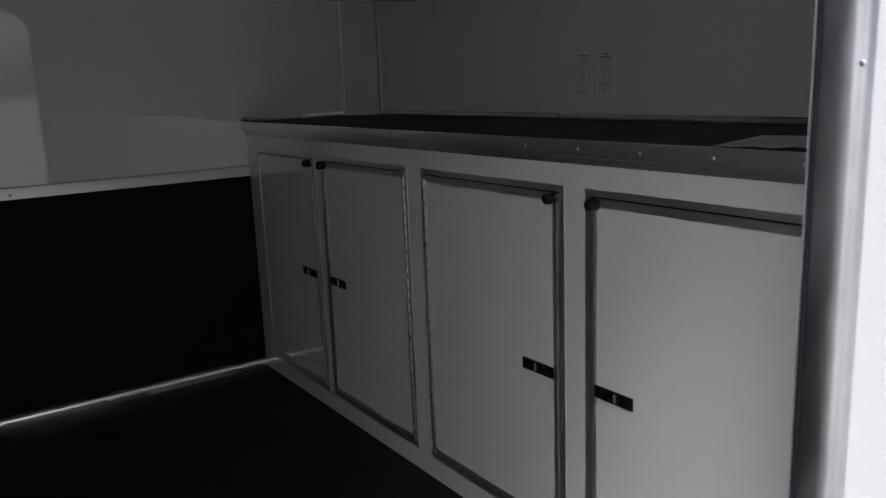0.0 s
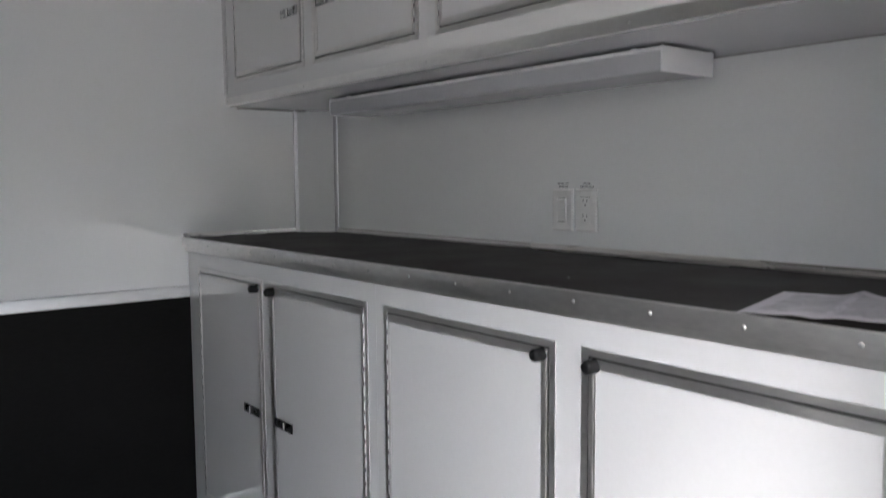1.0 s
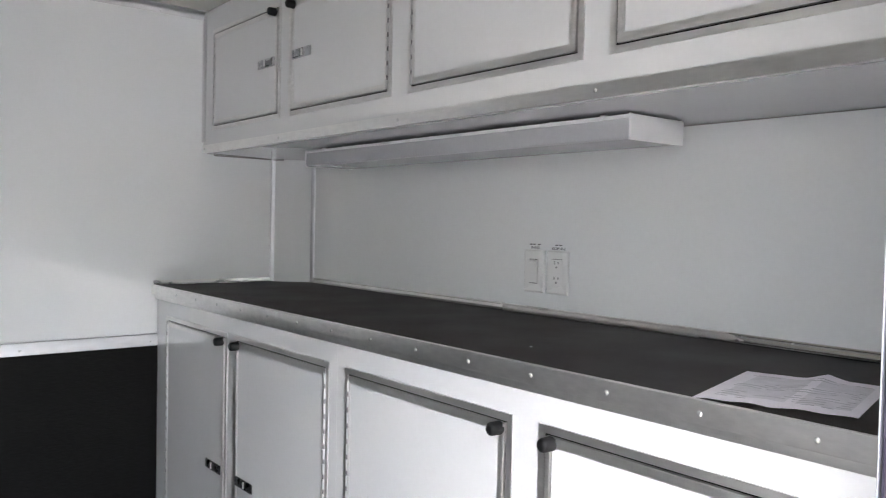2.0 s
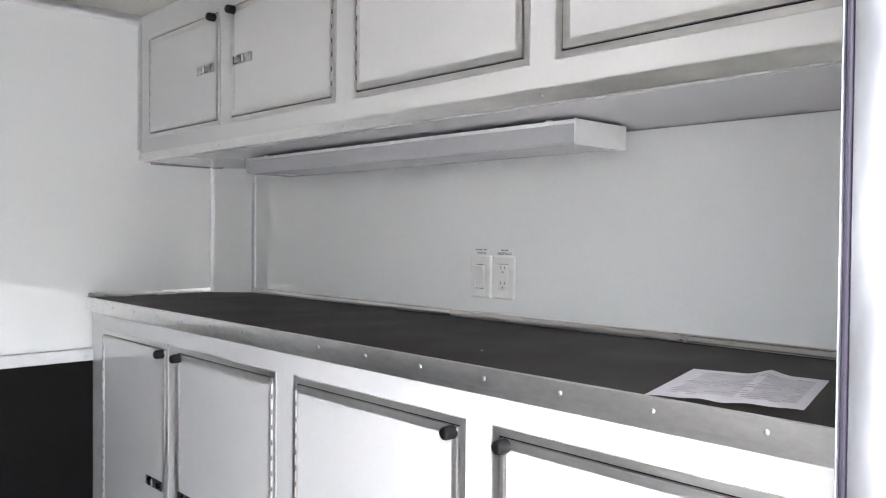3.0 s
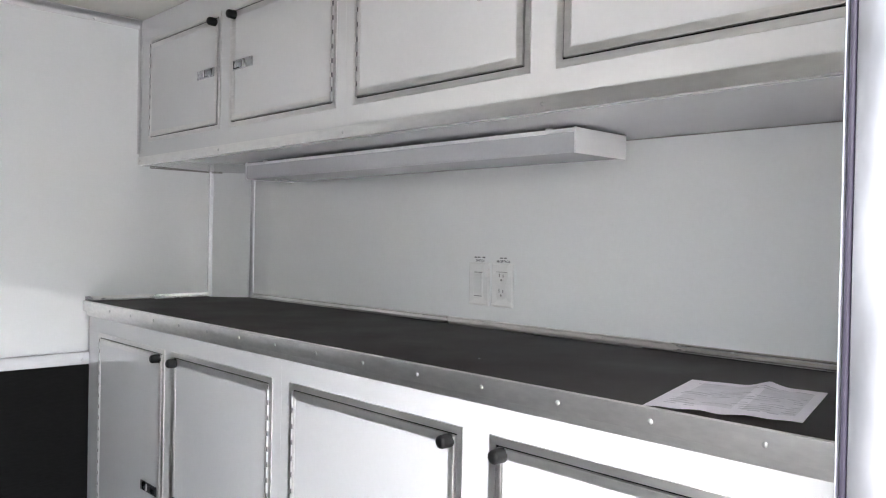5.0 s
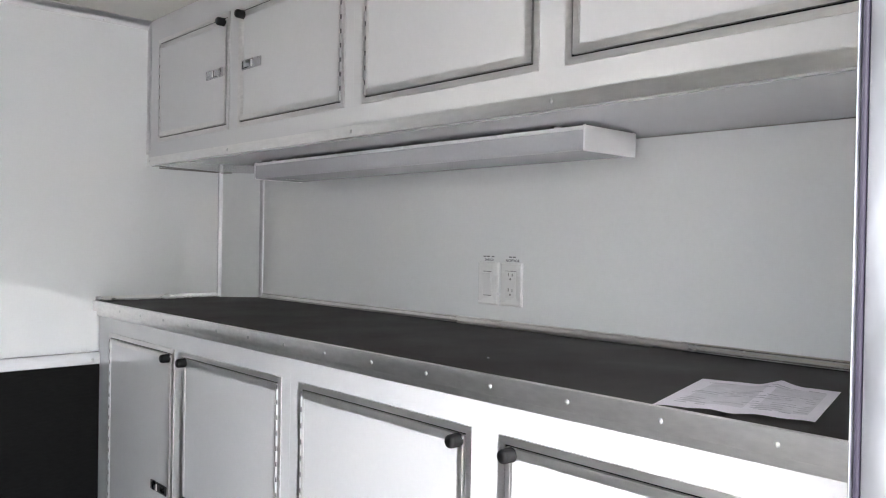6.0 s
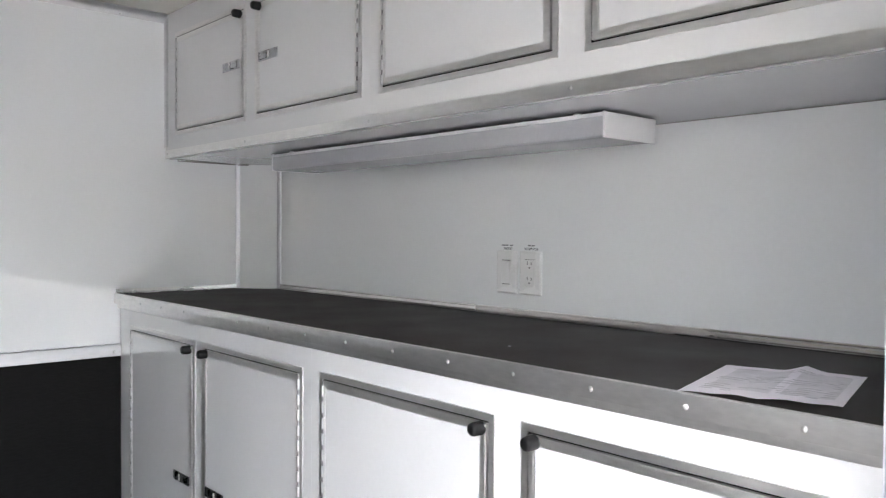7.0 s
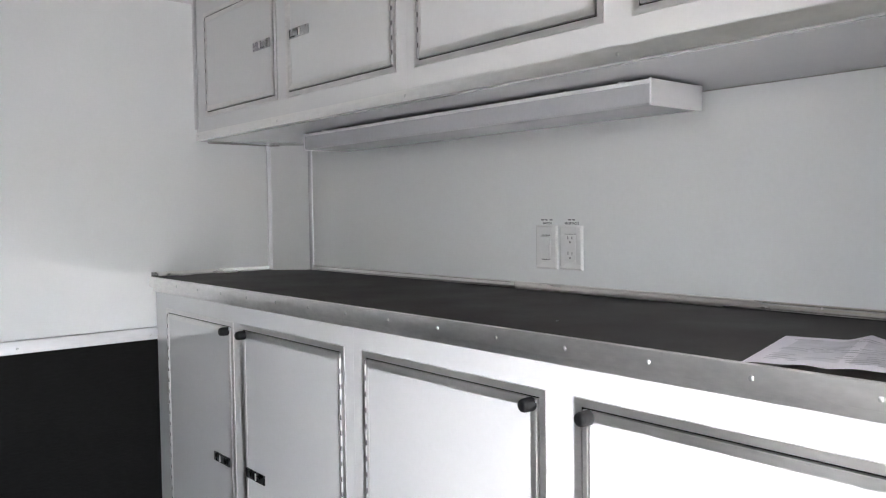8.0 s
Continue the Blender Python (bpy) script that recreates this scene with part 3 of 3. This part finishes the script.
# ---- switch and receptacle ----
def wall_plate(name, label, category, x0, x1, z0, z1):
    ob = thing(name, ((x0 + x1) / 2, BACK, z0), label, category)
    bm = fresh()
    w = 0.004
    y = BACK - 0.0005
    back = [bm.verts.new(p) for p in ((x0, y, z0), (x1, y, z0), (x1, y, z1), (x0, y, z1))]
    mid = [bm.verts.new(p) for p in ((x0, y - 0.003, z0), (x1, y - 0.003, z0), (x1, y - 0.003, z1), (x0, y - 0.003, z1))]
    front = [bm.verts.new(p) for p in ((x0 + w, y - 0.006, z0 + w), (x1 - w, y - 0.006, z0 + w), (x1 - w, y - 0.006, z1 - w), (x0 + w, y - 0.006, z1 - w))]
    for lo, hi in ((back, mid), (mid, front)):
        for i in range(4):
            bm.faces.new((lo[i], lo[(i + 1) % 4], hi[(i + 1) % 4], hi[i]))
    bm.faces.new(front)
    bmesh.ops.recalc_face_normals(bm, faces=bm.faces)
    part("cover_plate", bm, PLATE, ob, smooth=20)
    return ob


ZP0, ZP1 = 1.030, 1.141
sw = wall_plate("light_switch", "white rocker light switch on the wall above the worktop", "switch", 1.232, 1.3045, ZP0, ZP1)
mx, mz, py = 1.268, (ZP0 + ZP1) / 2, BACK - 0.0065
bm = fresh()
ring(bm, mx - 0.017, mx + 0.017, mz - 0.034, mz + 0.034, py - 0.0008, py + 0.0004, (0.0012,) * 4)
part("bezel", bm, PLATE, sw)
bm = fresh()
bar(bm, "x", mx - 0.0145, mx + 0.0145, [(py, mz - 0.024), (py - 0.0015, mz - 0.024), (py - 0.002, mz), (py - 0.006, mz + 0.027), (py, mz + 0.030)])
part("rocker", bm, PLATE, sw)
for dz in (-0.031, 0.031):
    bm = fresh()
    box(bm, mx - 0.014, mx + 0.014, py - 0.0011, py + 0.0002, mz + dz - 0.0009, mz + dz + 0.0009)
    part("joint", bm, SLOT, sw)

outlet = wall_plate("receptacle", "white duplex electrical receptacle beside the light switch", "outlet", 1.3135, 1.3865, ZP0, ZP1)
mx = 1.350
bm = fresh()
box(bm, mx - 0.0165, mx + 0.0165, py - 0.0015, py + 0.0005, mz - 0.0335, mz + 0.0335, 0.0006)
insert = part("insert", bm, PLATE, outlet)
for dz in (-0.0195, 0.0195):
    for sx, h in ((-0.0065, 0.0085), (0.0065, 0.007)):
        bm = fresh()
        box(bm, mx + sx - 0.0012, mx + sx + 0.0012, py - 0.002, py - 0.0012, mz + dz + 0.002, mz + dz + 0.002 + h)
        part("slot", bm, SLOT, insert)
    bm = fresh()
    rod(bm, (mx, py - 0.0016, mz + dz - 0.0055), "y", 0.0027, 0.001, 12)
    part("slot", bm, SLOT, insert)
bm = fresh()
box(bm, mx - 0.0175, mx + 0.0175, py - 0.0009, py + 0.0002, mz + 0.0338, mz + 0.0350)
part("joint", bm, SLOT, outlet)


def lettering(name, words, x, z, size, parent):
    """Printed capitals on the wall, facing the room."""
    c = bpy.data.curves.new(name, "FONT")
    c.body, c.size, c.align_x, c.extrude, c.offset = words, size, "CENTER", 0.0001, 0.00022
    ob = new(name, c)
    ob.data.materials.append(DARKINK)
    ob.parent = parent
    ob.matrix_local = Matrix.Translation(Vector((x, BACK - 0.0010, z)) - home(parent)) @ pose(0, 0, 0, 90, 0, 0)
    return ob


for x, word, gaps in ((1.268, "SWITCH", (-0.016, -0.004, 0.013)), (1.350, "RECEPTACLE", (-0.007, 0.006))):
    tag = thing("wall_label", (x, BACK, ZP1 + 0.006), "small printed label over the wall plate", "label")
    bm = fresh()
    box(bm, x - 0.027, x + 0.027, BACK - 0.0008, BACK - 0.0004, ZP1 + 0.0015, ZP1 + 0.0195)
    part("backing", bm, WHITE, tag)
    lettering("lettering", word, x, ZP1 + 0.0030, 0.0080, tag)
    for gx in gaps:
        bm = fresh()
        box(bm, x + gx - 0.0048, x + gx + 0.0048, BACK - 0.0011, BACK - 0.0008, ZP1 + 0.0128, ZP1 + 0.0158)
        part("print", bm, DARKINK, tag)

# ---- sheet of paper on the worktop ----
P = Vector((2.117, 0.004))
U, V = Vector((0.191, 0.068)), Vector((-0.065, 0.252))


def paper_at(u, v, lift=0.0):
    """A point of the sheet: u along its long front edge, v away from it; it lies in shallow waves with a raised crease."""
    p = P + U * u + V * v
    crease = 0.0065 * max(0.0, 1 - abs(u - 0.56 - 0.03 * v) / 0.16) ** 1.6 * (0.2 + 0.8 * v * v)
    swell = 0.0016 * (1 + math.sin(u * 9.0 + v * 2.0)) + 0.0014 * (1 + math.sin(u * 21 - v * 4)) * (1 - v * 0.6)
    return (p.x, p.y, WORKTOP + 0.0012 + crease + swell * (0.3 + 0.7 * (1 - abs(2 * u - 1))) + lift)


def paper_patch(bm, u0, u1, v0, v1, nu, nv, lift):
    rows = [[bm.verts.new(paper_at(u0 + (u1 - u0) * i / nu, v0 + (v1 - v0) * j / nv, lift)) for j in range(nv + 1)] for i in range(nu + 1)]
    for i in range(nu):
        for j in range(nv):
            bm.faces.new((rows[i][j], rows[i + 1][j], rows[i + 1][j + 1], rows[i][j + 1]))


sheet = thing("paper_sheet", (P.x, P.y, WORKTOP), "creased white printed sheet of paper on the black worktop", "paper")
bm = fresh()
paper_patch(bm, 0, 1, 0, 1, 60, 30, 0.0)
part("page", bm, PAPER, sheet, smooth=70)
for u0, u1, v0, v1 in ((0.13, 0.53, 0.16, 0.90), (0.60, 0.93, 0.14, 0.86)):
    bm = fresh()
    paper_patch(bm, u0, u1, v0, v1, 24, 20, 0.0004)
    part("printed_table", bm, TONE, sheet, "pale grey printed table", smooth=70)
rng = random.Random(4)
for k in range(14):
    v0 = 0.12 + 0.056 * k
    u = 0.10
    while u < 0.88:
        w = rng.uniform(0.04, 0.22)
        if rng.random() < 0.62:
            bm = fresh()
            paper_patch(bm, u, min(u + w, 0.92), v0, v0 + 0.016, 10, 1, 0.0007)
            part("print_line", bm, INK, sheet)
        u += w + rng.uniform(0.02, 0.10)

# ---- crumb on the worktop ----
bm = fresh()
bmesh.ops.create_icosphere(bm, subdivisions=2, radius=0.0019, matrix=Matrix.Translation((1.673, 0.143, WORKTOP + 0.0007)) @ pose(0, 0, 0, 0, 0, 30) @ Matrix.Diagonal((1.5, 0.8, 0.45, 1)))
for v in bm.verts:
    v.co += Vector((noise.noise(v.co * 900), noise.noise(v.co * 900 + Vector((7, 0, 0))), 0)) * 0.0005
tagged(new("crumb", mesh_of("crumb", bm, INK)), "tiny grey crumb lying on the black worktop", "crumb")
